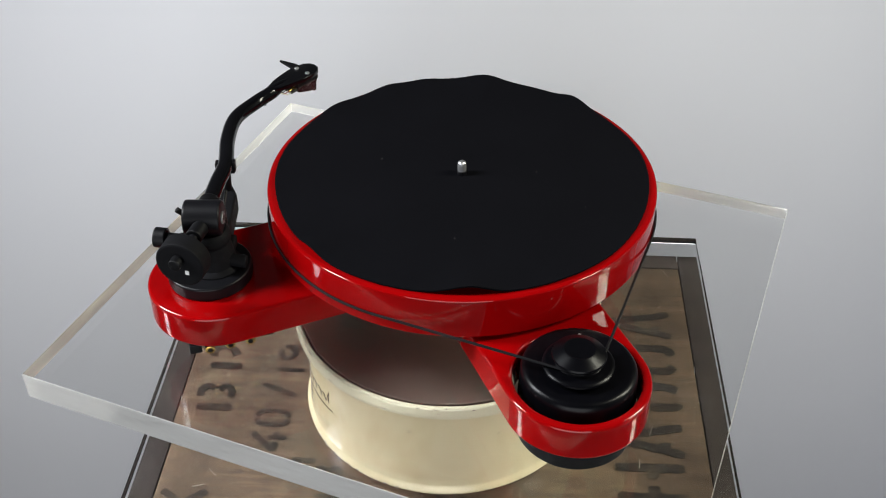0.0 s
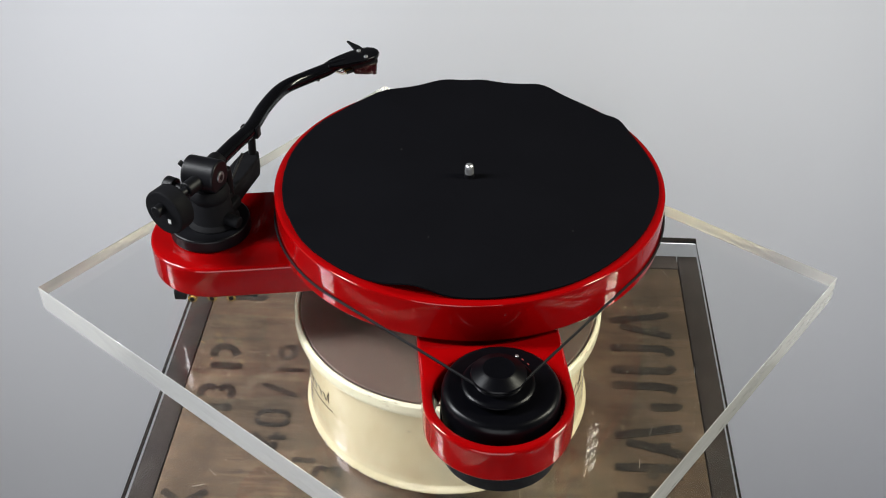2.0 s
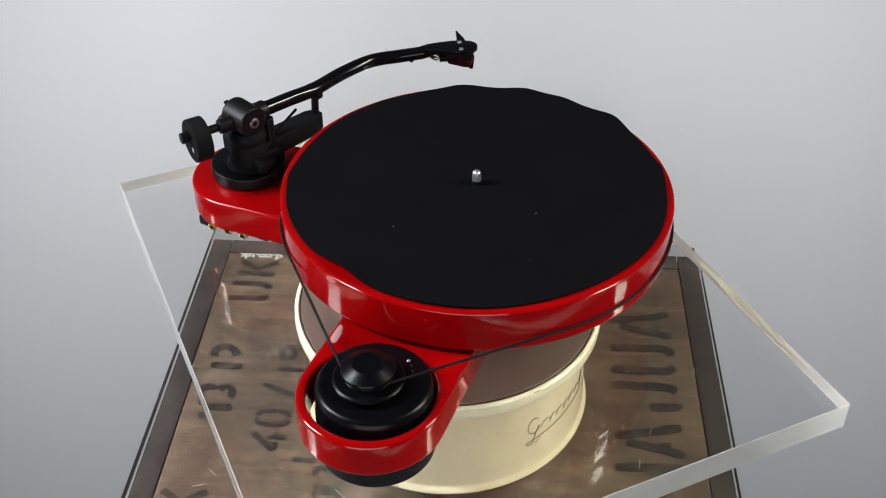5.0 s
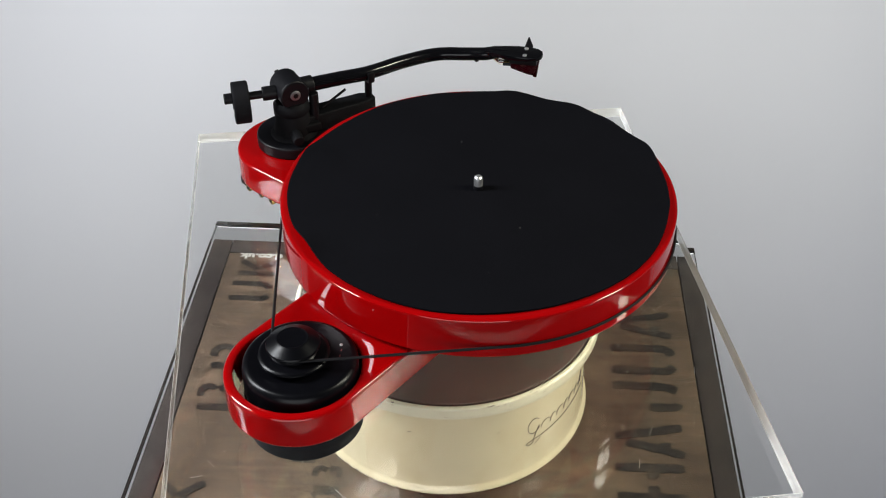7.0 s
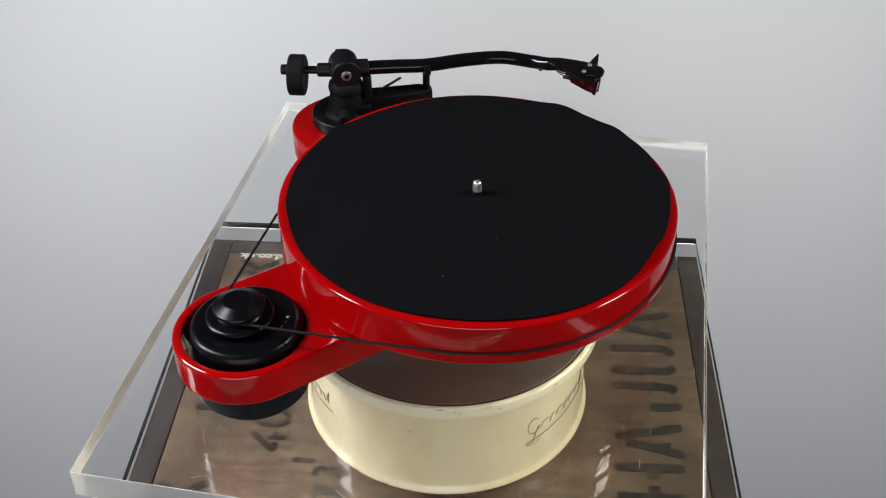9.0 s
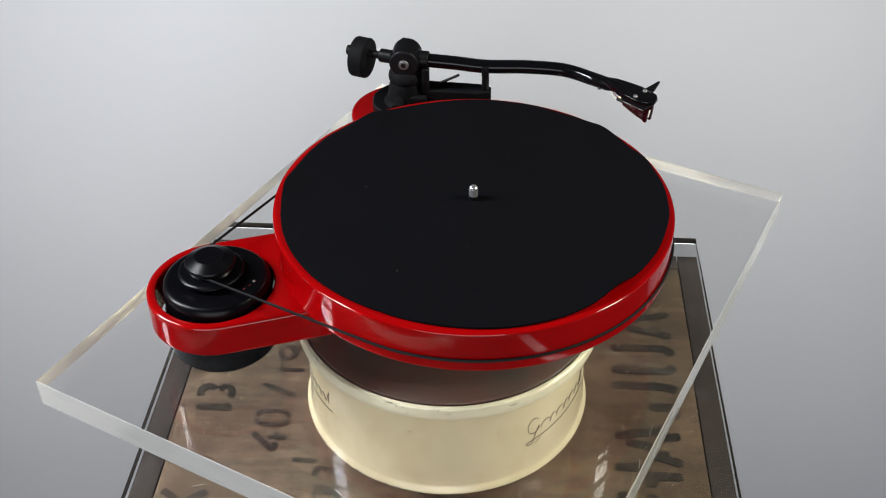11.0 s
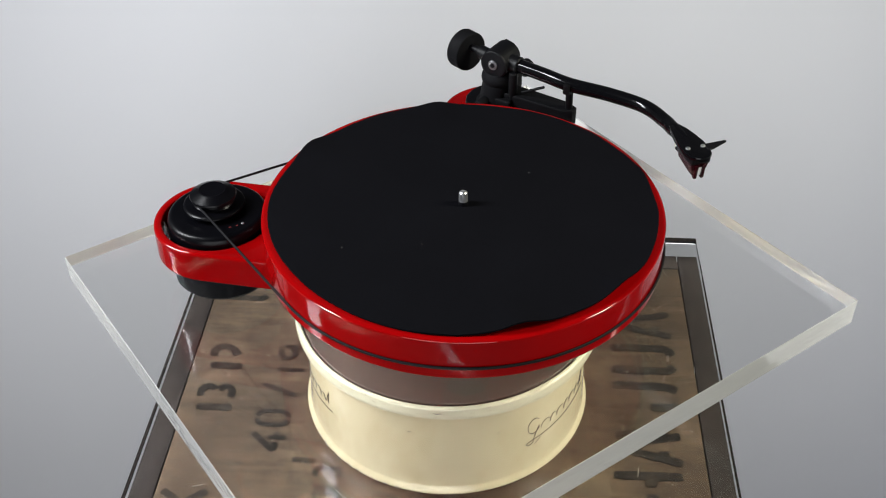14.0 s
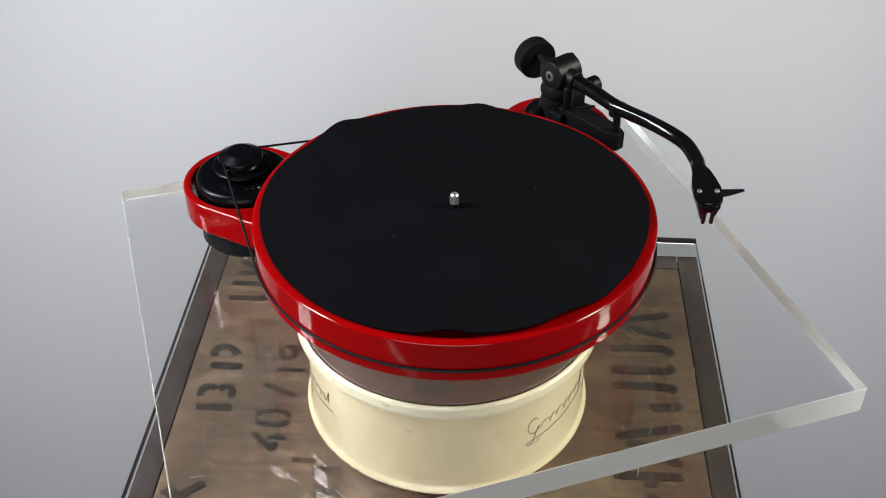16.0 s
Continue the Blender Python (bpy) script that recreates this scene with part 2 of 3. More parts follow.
def tube(path, radius, seg=16, closed=False, bm=None, up=(0, 0, 1)):
    """A round tube along a path; radius may be a function of 0..1."""
    bm = bm or bmesh.new()
    rings, n = [], len(path)
    for i, c in enumerate(path):
        a, b = (path[i - 1], path[(i + 1) % n]) if closed else (path[max(i - 1, 0)], path[min(i + 1, n - 1)])
        d = (b - a).normalized()
        side = d.cross(Vector(up)).normalized()
        top = side.cross(d)
        r = radius(i / (n - 1)) if callable(radius) else radius
        rings.append([bm.verts.new(c + r * (math.cos(2 * math.pi * k / seg) * side + math.sin(2 * math.pi * k / seg) * top)) for k in range(seg)])
    pairs = list(zip(rings, rings[1:])) + ([(rings[-1], rings[0])] if closed else [])
    for a, b in pairs:
        for k in range(seg):
            j = (k + 1) % seg
            bm.faces.new((a[k], a[j], b[j], b[k]))
    if not closed:
        bm.faces.new(rings[0][::-1]), bm.faces.new(rings[-1])
    return bm


def prism(outline, z0, z1, m=None, bevel=0.0, seg=2):
    """A flat outline raised between two heights, with rounded edges."""
    bm = bmesh.new()
    lo = [bm.verts.new((x, y, z0)) for x, y in outline]
    hi = [bm.verts.new((x, y, z1)) for x, y in outline]
    bm.faces.new(lo[::-1]), bm.faces.new(hi)
    n = len(outline)
    for k in range(n):
        j = (k + 1) % n
        bm.faces.new((lo[k], lo[j], hi[j], hi[k]))
    if bevel:
        rims = [e for e in bm.edges if abs(e.verts[0].co.z - e.verts[1].co.z) < 1e-7]
        bmesh.ops.bevel(bm, geom=rims, offset=bevel, segments=seg, profile=0.6, affect="EDGES")
    bmesh.ops.transform(bm, matrix=m or Matrix(), verts=bm.verts)
    return bm


def lettering(text, wide, high, m, mat, parent, name, depth=0.0005, label=""):
    """Letters in the built-in font, as a thin mesh of that width and height with its lower left corner at m."""
    cu = bpy.data.curves.new("letters", "FONT")
    cu.body, cu.size, cu.extrude, cu.resolution_u, cu.offset = text, 1.0, 0.01, 4, 0.042
    tmp = new("letters", cu)
    bpy.context.view_layer.update()
    me = bpy.data.meshes.new_from_object(tmp.evaluated_get(bpy.context.evaluated_depsgraph_get()))
    bpy.data.objects.remove(tmp)
    bpy.data.curves.remove(cu)
    xs, ys = [v.co.x for v in me.vertices], [v.co.y for v in me.vertices]
    fit = Matrix.Diagonal((wide / (max(xs) - min(xs)), high / (max(ys) - min(ys)), depth / 0.01, 1)) @ Matrix.Translation((-min(xs), -min(ys), 0))
    me.transform(fit)
    me.transform(m)
    me.materials.clear()
    me.materials.append(mat)
    ob = new(name, me)
    ob.parent = parent
    return tagged(ob, label=label)


# cut-out alphabet: strokes with bridges between them, in a cell one wide and one high
STENCIL = {
    "H": (((0, 0), (0, 1)), ((1, 0), (1, 1)), ((0, 0.47), (0.38, 0.47)), ((1, 0.47), (0.62, 0.47))),
    "A": (((0, 0), (0.20, 0.42), (0.42, 0.84)), ((1, 0), (0.80, 0.45), (0.62, 1.0)), ((0.16, 0.26), (0.42, 0.27))),
    "J": (((1.0, 1.0), (1.0, 0.30), (0.94, 0.12), (0.80, 0.0)), ((0, 0.43), (0.0, 0.16), (0.06, 0.04), (0.20, 0.0))),
    "U": (((0, 1), (0, 0.22), (0.06, 0.08), (0.22, 0.0)), ((1, 1), (1, 0.24), (0.92, 0.08), (0.70, 0.0))),
    "K": (((0, 0), (0, 1)), ((0.28, 0.46), (0.55, 0.34), (1, 0.0)), ((0.30, 0.54), (0.62, 0.72), (0.95, 1.0))),
    "1": (((0, 0), (0, 1)),),
    "2": (((0, 0.98), (0.5, 1.0), (0.9, 0.86), (1.0, 0.62), (0.7, 0.36), (0.25, 0.20)),),
    "3": (((0.1, 0.02), (0.7, 0.04), (1, 0.24), (0.75, 0.45)), ((0.75, 0.55), (1, 0.77), (0.7, 0.96), (0.1, 0.98))),
    "4": (((0.95, 1.0), (0.5, 0.66), (0.0, 0.30)), ((0.0, 0.30), (0.45, 0.29)), ((0.72, 0.52), (0.74, 0.0)), ((0.74, 0.30), (1.0, 0.30))),
    "0": (((0.38, 1), (0.06, 0.84), (0, 0.5), (0.06, 0.16), (0.38, 0)), ((0.62, 1), (0.94, 0.84), (1, 0.5), (0.94, 0.16), (0.62, 0))),
    "9": (((0.9, 0.62), (0.55, 0.46), (0.1, 0.56), (0.0, 0.78), (0.4, 1.0), (0.8, 0.98)), ((0.98, 0.88), (1, 0.5), (0.8, 0.15), (0.45, 0.0))),
    "/": (((0, 0), (1, 1)),),
}


def stencil(text, wide, high, pen, m):
    """One brushed stencil character: thin ribbons of paint with uneven edges."""
    bm = bmesh.new()
    for layer, stroke in enumerate(STENCIL[text]):
        path = smooth_path([(u * wide, v * high, 0) for u, v in stroke], 10)
        rows = []
        for k, c in enumerate(path):
            d = (path[min(k + 1, len(path) - 1)] - path[max(k - 1, 0)]).normalized()
            side = Vector((-d.y, d.x, 0))
            end = min(k, len(path) - 1 - k)
            row = []
            for sign in (-1, 1):
                q = m @ c * 130 + Vector((sign * 4.0, 0, 0))
                w = pen / 2 * (1.07 + 0.22 * noise.noise(q) + 0.12 * noise.noise(q * 3.1)) * (0.72 if end == 0 else 1.0)
                row.append(c + side * sign * w + d * (0.0007 * noise.noise(q * 2.3)))
            rows.append([bm.verts.new(m @ Vector((p.x, p.y, h))) for p in row for h in (0.00002 * layer, 0.00020 + 0.00004 * layer)])
        for a, b in zip(rows, rows[1:]):
            for i, j in ((0, 1), (1, 3), (3, 2), (2, 0)):
                bm.faces.new((a[i], a[j], b[j], b[i]))
        bm.faces.new((rows[0][0], rows[0][2], rows[0][3], rows[0][1]))
        bm.faces.new((rows[-1][0], rows[-1][1], rows[-1][3], rows[-1][2]))
    return bm


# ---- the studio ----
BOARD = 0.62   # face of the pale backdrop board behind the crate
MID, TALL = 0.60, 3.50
# board is cut low so the acrylic mirrors the added grey wall beyond
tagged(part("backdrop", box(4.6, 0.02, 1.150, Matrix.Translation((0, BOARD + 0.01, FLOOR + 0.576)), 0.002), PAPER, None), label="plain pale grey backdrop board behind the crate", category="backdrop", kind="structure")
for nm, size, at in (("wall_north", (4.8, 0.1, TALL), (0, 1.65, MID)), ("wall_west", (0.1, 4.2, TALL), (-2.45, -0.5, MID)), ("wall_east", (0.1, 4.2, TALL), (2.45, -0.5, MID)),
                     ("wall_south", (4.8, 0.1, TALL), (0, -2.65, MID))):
    tagged(part(nm, box(*size, Matrix.Translation(at)), MIRRORED_WALL if nm == "wall_north" else WALL, None, smooth=False), label="unseen plain painted wall added to close the set", category="wall", kind="structure")
tagged(part("ceiling", box(5.0, 4.5, 0.1, Matrix.Translation((0, -0.5, MID + TALL / 2 + 0.052))), DARK_WALL, None, smooth=False), label="plain dark painted ceiling", category="ceiling", kind="structure")
tagged(part("floor", box(5.0, 4.5, 0.1, Matrix.Translation((0, -0.5, FLOOR - 0.052))), FLOOR_GREY, None, smooth=False), label="plain grey floor round the crate", category="floor", kind="structure")

# ---- the crate and its clear sheet ----
CRATE = pose(-0.0077, -0.018, 0, 0, 0, CRATE_YAW)
HALF_X, HALF_Y = 0.2492, 0.2455


def build_crate():
    crate = root("wooden_crate", "old plywood tea crate with dark stained edges and black stencil marks", "crate", CRATE)
    h0, h1, e, hx, hy = FLOOR + 0.001, WOOD_TOP, 0.0205, HALF_X - 0.0016, 0.2350
    mid_y = -0.0095        # the sheet overhangs the crate at the back
    part("top_panel", box(2 * hx - 2 * e - 0.001, 2 * hy - 2 * e - 0.001, 0.012, Matrix.Translation((0, mid_y, h1 - 0.0065)), 0.0008), WOOD, crate)
    for sx, sy, x, y in ((e, 2 * hy, -hx + e / 2, 0), (e, 2 * hy, hx - e / 2, 0), (2 * hx - 2 * e, e, 0, hy - e / 2), (2 * hx - 2 * e, e, 0, -hy + e / 2)):
        part("edge_batten", box(sx - 0.0006, sy - 0.0006, 0.009, Matrix.Translation((x, y + mid_y, h1 - 0.0045)), 0.0012), WOOD_DARK, crate, "dark stained edge batten")
    for sx, sy, x, y in ((0.012, 2 * hy - 0.004, -hx + 0.007, 0), (0.012, 2 * hy - 0.004, hx - 0.007, 0), (2 * hx - 0.028, 0.012, 0, hy - 0.008), (2 * hx - 0.028, 0.012, 0, -hy + 0.008)):
        part("side_panel", box(sx, sy, h1 - 0.0092 - h0, Matrix.Translation((x, y + mid_y, (h1 - 0.0092 + h0) / 2)), 0.001), WOOD, crate)
    z = h1 - 0.0003
    inv = CRATE.inverted()

    # the writing runs along the crate, its feet towards +x
    for text, foot, y, wide, high, pen in (("1", -0.1802, -0.0075, 0.0, 0.0306, 0.0075), ("3", -0.1830, 0.0030, 0.0145, 0.0285, 0.0062), ("1", -0.1815, 0.0433, 0.0, 0.0283, 0.0072), ("2", -0.1830, 0.0545, 0.0135, 0.0270, 0.0066),
                                           ("4", -0.1275, -0.0535, 0.0200, 0.0290, 0.0050), ("0", -0.1285, -0.0250, 0.0160, 0.0280, 0.0042), ("/", -0.1267, 0.0104, 0.0120, 0.0310, 0.0050), ("1", -0.1241, 0.0418, 0.0, 0.0250, 0.0042), ("9", -0.1240, 0.0560, 0.0150, 0.0250, 0.0046),
                                           ("H", 0.2058, -0.0840, 0.0306, 0.0565, 0.0088), ("A", 0.2078, -0.0385, 0.0307, 0.0567, 0.0080), ("J", 0.2084, 0.0150, 0.0250, 0.0565, 0.0086), ("U", 0.2090, 0.0595, 0.0287, 0.0568, 0.0086), ("A", 0.2105, 0.1052, 0.0305, 0.0560, 0.0078),
                                           ("U", -0.1765, 0.1360, 0.0215, 0.0375, 0.0066), ("K", -0.1745, 0.1733, 0.0190, 0.0365, 0.0058), ("K", -0.1840, -0.1110, 0.0200, 0.0370, 0.0062)):
        bm = stencil(text, wide, high, pen, Matrix.Translation((foot, y, h1 + 0.0001)) @ pose(0, 0, 0, 0, 0, 90))
        part("stencil_mark", bm, INK, crate, "faded black stencilled character", smooth=False)
    lettering("d.co.uk", 0.0445, 0.0085, Matrix.Translation((-0.1715, 0.2045, z)) @ pose(0, 0, 0, 0, 0, 180), FADED_WHITE, crate, "web_mark", 0.0005, "small white printed web address ending")
    # stencil strokes too faint to read
    for foot, y, wide, high, text in ((-0.0760, -0.0790, 0.010, 0.021, "3"), (-0.0750, -0.0905, 0.0, 0.021, "1"), (-0.0740, -0.1060, 0.012, 0.022, "0"), (-0.0980, -0.0620, 0.0, 0.020, "1"), (0.0900, -0.1100, 0.018, 0.026, "4")):
        bm = stencil(text, wide, high, 0.0048, Matrix.Translation((foot, y, h1 + 0.0001)) @ pose(0, 0, 0, 0, 0, 90))
        part("stencil_bar", bm, INK, crate, "worn black stencil stroke", smooth=False)
    return crate


def build_sheet():
    ob = part("acrylic_sheet", box(2 * HALF_X, 2 * HALF_Y, 0.0195, Matrix.Translation((0, 0, (SHEET_TOP + WOOD_TOP) / 2 + 0.0002)), 0.0012), CLEAR, None)
    ob.matrix_basis = CRATE
    ob.visible_shadow = False
    for x, y, n, a, bend in ((0.098, -0.135, 0.012, 75, 3), (0.105, -0.128, 0.006, 60, -3), (-0.064, -0.112, 0.012, 122, 2), (-0.071, -0.106, 0.014, 126, 2), (0.168, -0.060, 0.009, 80, 1), (-0.158, 0.048, 0.0016, 0, 0), (0.2175, -0.0120, 0.0016, 40, 0), (-0.190, -0.095, 0.010, 15, 1), (0.125, 0.020, 0.0020, 150, 0)):
        pts = [Vector((x + n * (k / 6 - 0.5) * math.cos(radians(a + bend * k)), y + n * (k / 6 - 0.5) * math.sin(radians(a + bend * k)), SHEET_TOP + 0.0001)) for k in range(7)]
        part("scratch", tube(pts, 0.00028, 5), SCRATCH, ob, "pale scratch in the acrylic")
    rng = random.Random(11)
    for _ in range(16):
        x, y, n, a = rng.uniform(-0.22, 0.22), rng.uniform(-0.22, 0.20), rng.uniform(0.004, 0.011), rng.uniform(0, 180)
        pts = [Vector((x + n * (k / 3 - 0.5) * math.cos(radians(a)), y + n * (k / 3 - 0.5) * math.sin(radians(a)), SHEET_TOP + 0.00005)) for k in range(4)]
        if math.hypot(x, y) > 0.130:
            part("hairline_scratch", tube(pts, 0.00014, 4), SCRATCH, ob, "hairline scratch")
    bm = bmesh.new()
    for _ in range(110):
        x, y, r = rng.uniform(-0.235, 0.235), rng.uniform(-0.23, 0.22), rng.uniform(0.0002, 0.0005)
        if math.hypot(x, y) > 0.126:
            box(r * 2, r * 2, 0.0003, pose(x, y, SHEET_TOP + 0.00015, 0, 0, rng.uniform(0, 90)), bm=bm)
    tagged(part("dust", bm, SCRATCH, ob, "pale specks of dust", smooth=False), label="pale specks of dust", kind="stuff")
    return tagged(ob, label="thick clear acrylic sheet with pale scratches lying on the crate", category="acrylic sheet")


build_crate()
build_sheet()


# ---- the display stand ----
def build_stand():
    stand = root("display_stand", "round cream enamelled motorised display stand with worn rim", "display stand", pose(0, 0, SHEET_TOP))
    top = -0.0383 - SHEET_TOP
    prof = [(0, 0.0005), (0.117, 0.0005), (0.1202, 0.0014), (0.1212, 0.0034), (0.1208, 0.0052), (0.1192, 0.0068), (0.1181, 0.0090), (0.1176, 0.0140), (0.1164, top - 0.006), (0.1155, top - 0.003), (0.1130, top), (0, top)]
    base = part("base_drum", lathe(prof, 128, Matrix.Translation((-0.0008, 0, 0))), CREAM, stand)
    # pen-like wordmark drawn as a plain flourish, once on each flank
    for mid in (-158, -36):
        bm = bmesh.new()

        def on_drum(u, v):
            a, r = radians(mid + u), 0.1178 - 0.0011 * v / 0.09
            return Vector((-0.0008 + r * math.cos(a), r * math.sin(a), v))
        cap = [on_drum(-18.2 + 3.0 * math.cos(w), 0.0530 + 0.0080 * math.sin(w)) for w in [0.7 + 0.42 * k for k in range(13)]]
        tail = [on_drum(-15.8 - 2.6 * k / 8, 0.0510 - 0.0130 * k / 8) for k in range(9)] + [on_drum(-20.0 + 1.7 * math.cos(w), 0.0362 + 0.0026 * math.sin(w)) for w in [3.0 + 0.5 * k for k in range(7)]]
        under = [on_drum(-18.2 + 35.0 * k / 24, 0.0378 + 0.0070 * k / 24) for k in range(25)]
        tube(smooth_path(cap + tail + under, 2), 0.00030, 6, bm=bm, up=(0.01, 0.02, 1))
        run = []
        for k in range(73):
            w = 2 * math.pi * k / 12
            run.append(on_drum(-14.0 + 26.0 * k / 72 - (1.25 if k % 24 < 12 else 0.55) * math.sin(w), 0.0492 + 0.0040 * k / 72 - 0.0034 * math.cos(w)))
        run += [on_drum(12.2 + 2.4 * k / 6, 0.0500 + 0.0130 * k / 6) for k in range(1, 7)] + [on_drum(14.5 - 0.4 * k / 6, 0.0628 - 0.0120 * k / 6) for k in range(1, 7)]
        tube(smooth_path(run, 2), 0.00028, 6, bm=bm, up=(0.01, 0.02, 1))
        part("wordmark", bm, LOGO_INK, base, "dark script flourish")
    rng = random.Random(8)
    for _ in range(34):
        a, w, level = rng.uniform(-175, -5), rng.choice((0.4, 0.7, 1.2, 2.0)), rng.uniform(0.0012, 0.0046)
        r = 0.1200 + 0.0012 * math.sin(math.pi * min(1.0, level / 0.0062))
        ring = [Vector((-0.0008 + r * math.cos(radians(a + w * (k / 6 - 0.5))), r * math.sin(radians(a + w * (k / 6 - 0.5))), level + 0.0003 * math.sin(k * 2 + a))) for k in range(7)]
        part("rust_chip", tube(ring, rng.choice((0.0003, 0.00045, 0.0006)), 6), CREAM_CHIP, base, "rusty chip at the foot")
    # pale scratches and a few dark nicks on the drum wall
    for a, v, w, lean in ((-52, 0.034, 3.0, 0.0040), (-70, 0.061, 1.0, 0.0010), (-47, 0.058, 0.9, -0.0020), (-104, 0.066, 1.6, 0.0004), (-118, 0.030, 0.8, 0.0020), (-84, 0.0505, 0.35, 0.0)):
        r = 0.1177 - 0.0011 * v / 0.09
        line = [Vector((-0.0008 + r * math.cos(radians(a + w * (k / 6 - 0.5))), r * math.sin(radians(a + w * (k / 6 - 0.5))), v + lean * (k / 6 - 0.5))) for k in range(7)]
        part("nick", tube(line, 0.00022, 6), CREAM_CHIP, base, "fine dark nick in the enamel")
    return stand


stand = build_stand()


def build_stand_top():
    """The turning top of the stand: cream rim with the brown disc in it."""
    z0, z1 = -0.0378 - SHEET_TOP, -0.0264 - SHEET_TOP
    turn = part("turning_rim", lathe([(0.05, z0), (0.1240, z0), (0.1251, z0 + 0.0006), (0.1256, z0 + 0.004), (0.1254, z1 - 0.0016), (0.1249, z1 - 0.0007), (0.1240, z1 - 0.0002), (0.1223, z1), (0.1216, z1 - 0.0006), (0.1212, z1 - 0.0045), (0.05, z1 - 0.0045)], 128), CREAM_RIM, stand, "cream rim lightened for light on its edge, chipped")
    part("disc", lathe(rounded_disc(0.1203, z1 - 0.0044, z1 + 0.0001, 0.0008), 128), DISC, turn, "smoky brown disc")
    part("pad", lathe(rounded_disc(0.030, z1 + 0.0002, z1 + 0.0027, 0.0006), 64), RUBBER, turn, "black rubber pad under the slab")
    rng = random.Random(5)
    for _ in range(46):
        a, w, thick = rng.uniform(0, 360), rng.choice((0.5, 0.8, 1.3, 2.2, 3.2)), rng.choice((0.00025, 0.00035, 0.0005))
        level, wave = z1 - rng.choice((0.0006, 0.0012, 0.0024, 0.0048, 0.0080)), rng.uniform(0, 6)
        r = 0.12535 if level < z1 - 0.002 else (0.1250 if level < z1 - 0.001 else 0.1246)
        ring = [Vector((r * math.cos(radians(a + w * (k / 6 - 0.5))), r * math.sin(radians(a + w * (k / 6 - 0.5))), level + 0.0003 * math.sin(k * 1.7 + wave))) for k in range(7)]
        part("chip", tube(ring, lambda u: thick * (0.35 + 0.65 * math.sin(math.pi * min(0.97, max(0.03, u)))), 6), CREAM_CHIP, turn, "dark chip in the enamel")
    return turn


stand_top = build_stand_top()


# ---- the turning slab ----
def build_slab():
    bm = box(0.4208, 0.4956, 0.0235, Matrix.Translation((0, 0, -0.01175)), 0.0003, 1)
    for f in bm.faces:
        if abs(f.normal.z) < 0.9:
            f.material_index = 1
    bmesh.ops.transform(bm, matrix=pose(-0.0070, -0.0011, 0, 0, 0, 68.25), verts=bm.verts)
    ob = part("acrylic_slab", bm, [CLEAR, CLEAR_EDGE], None, smooth=False)
    ob.visible_shadow = False
    return tagged(ob, label="thick clear acrylic slab with sawn edges whitened for piped light, turning on the stand", category="acrylic slab")


slab = build_slab()

# ---- the record player ----
HUB = Vector((0.0107, 0.0202, 0))
MOTOR = Vector((0.0856, -0.1625, 0))
PULLEY = Vector((0.0854, -0.1638, 0))
ARM = Vector((-0.1720, -0.0570, 0))
BODY_LO, BODY_HI = 0.0290, 0.0560
POD = 0.0500


def body_distance(p):
    """Signed distance to the outline of the plinth: two round-ended arms from the hub, with a soft inner corner."""
    def capsule(b, r):
        d = b - HUB
        t = max(0.0, min(1.0, (p - HUB).dot(d) / d.dot(d)))
        return (p - HUB - d * t).length - r
    a, b, c = capsule(MOTOR, POD), capsule(ARM, POD), (p - HUB).length - 0.078
    k = 0.03

    def soft(u, v):
        h = max(k - abs(u - v), 0) / k
        return min(u, v) - h * h * k / 4
    return soft(soft(a, b), c)


def body_outline(level, n=260):
    """Points round the plinth where the distance is level, spread evenly along the way."""
    raw = []
    for i in range(1400):
        a = 2 * math.pi * i / 1400
        d = Vector((math.cos(a), math.sin(a), 0))
        lo, hi = 0.0, 0.30
        for _ in range(26):
            mid = (lo + hi) / 2
            lo, hi = (mid, hi) if body_distance(HUB + d * mid) < level else (lo, mid)
        raw.append(HUB + d * lo)
    lengths = np.cumsum([0] + [(raw[(i + 1) % 1400] - raw[i]).length for i in range(1400)])
    out = []
    for k in range(n):
        s = lengths[-1] * k / n
        i = int(np.searchsorted(lengths, s, "right")) - 1
        f = (s - lengths[i]) / max(1e-9, lengths[i + 1] - lengths[i])
        out.append(raw[i % 1400].lerp(raw[(i + 1) % 1400], f))
    return out


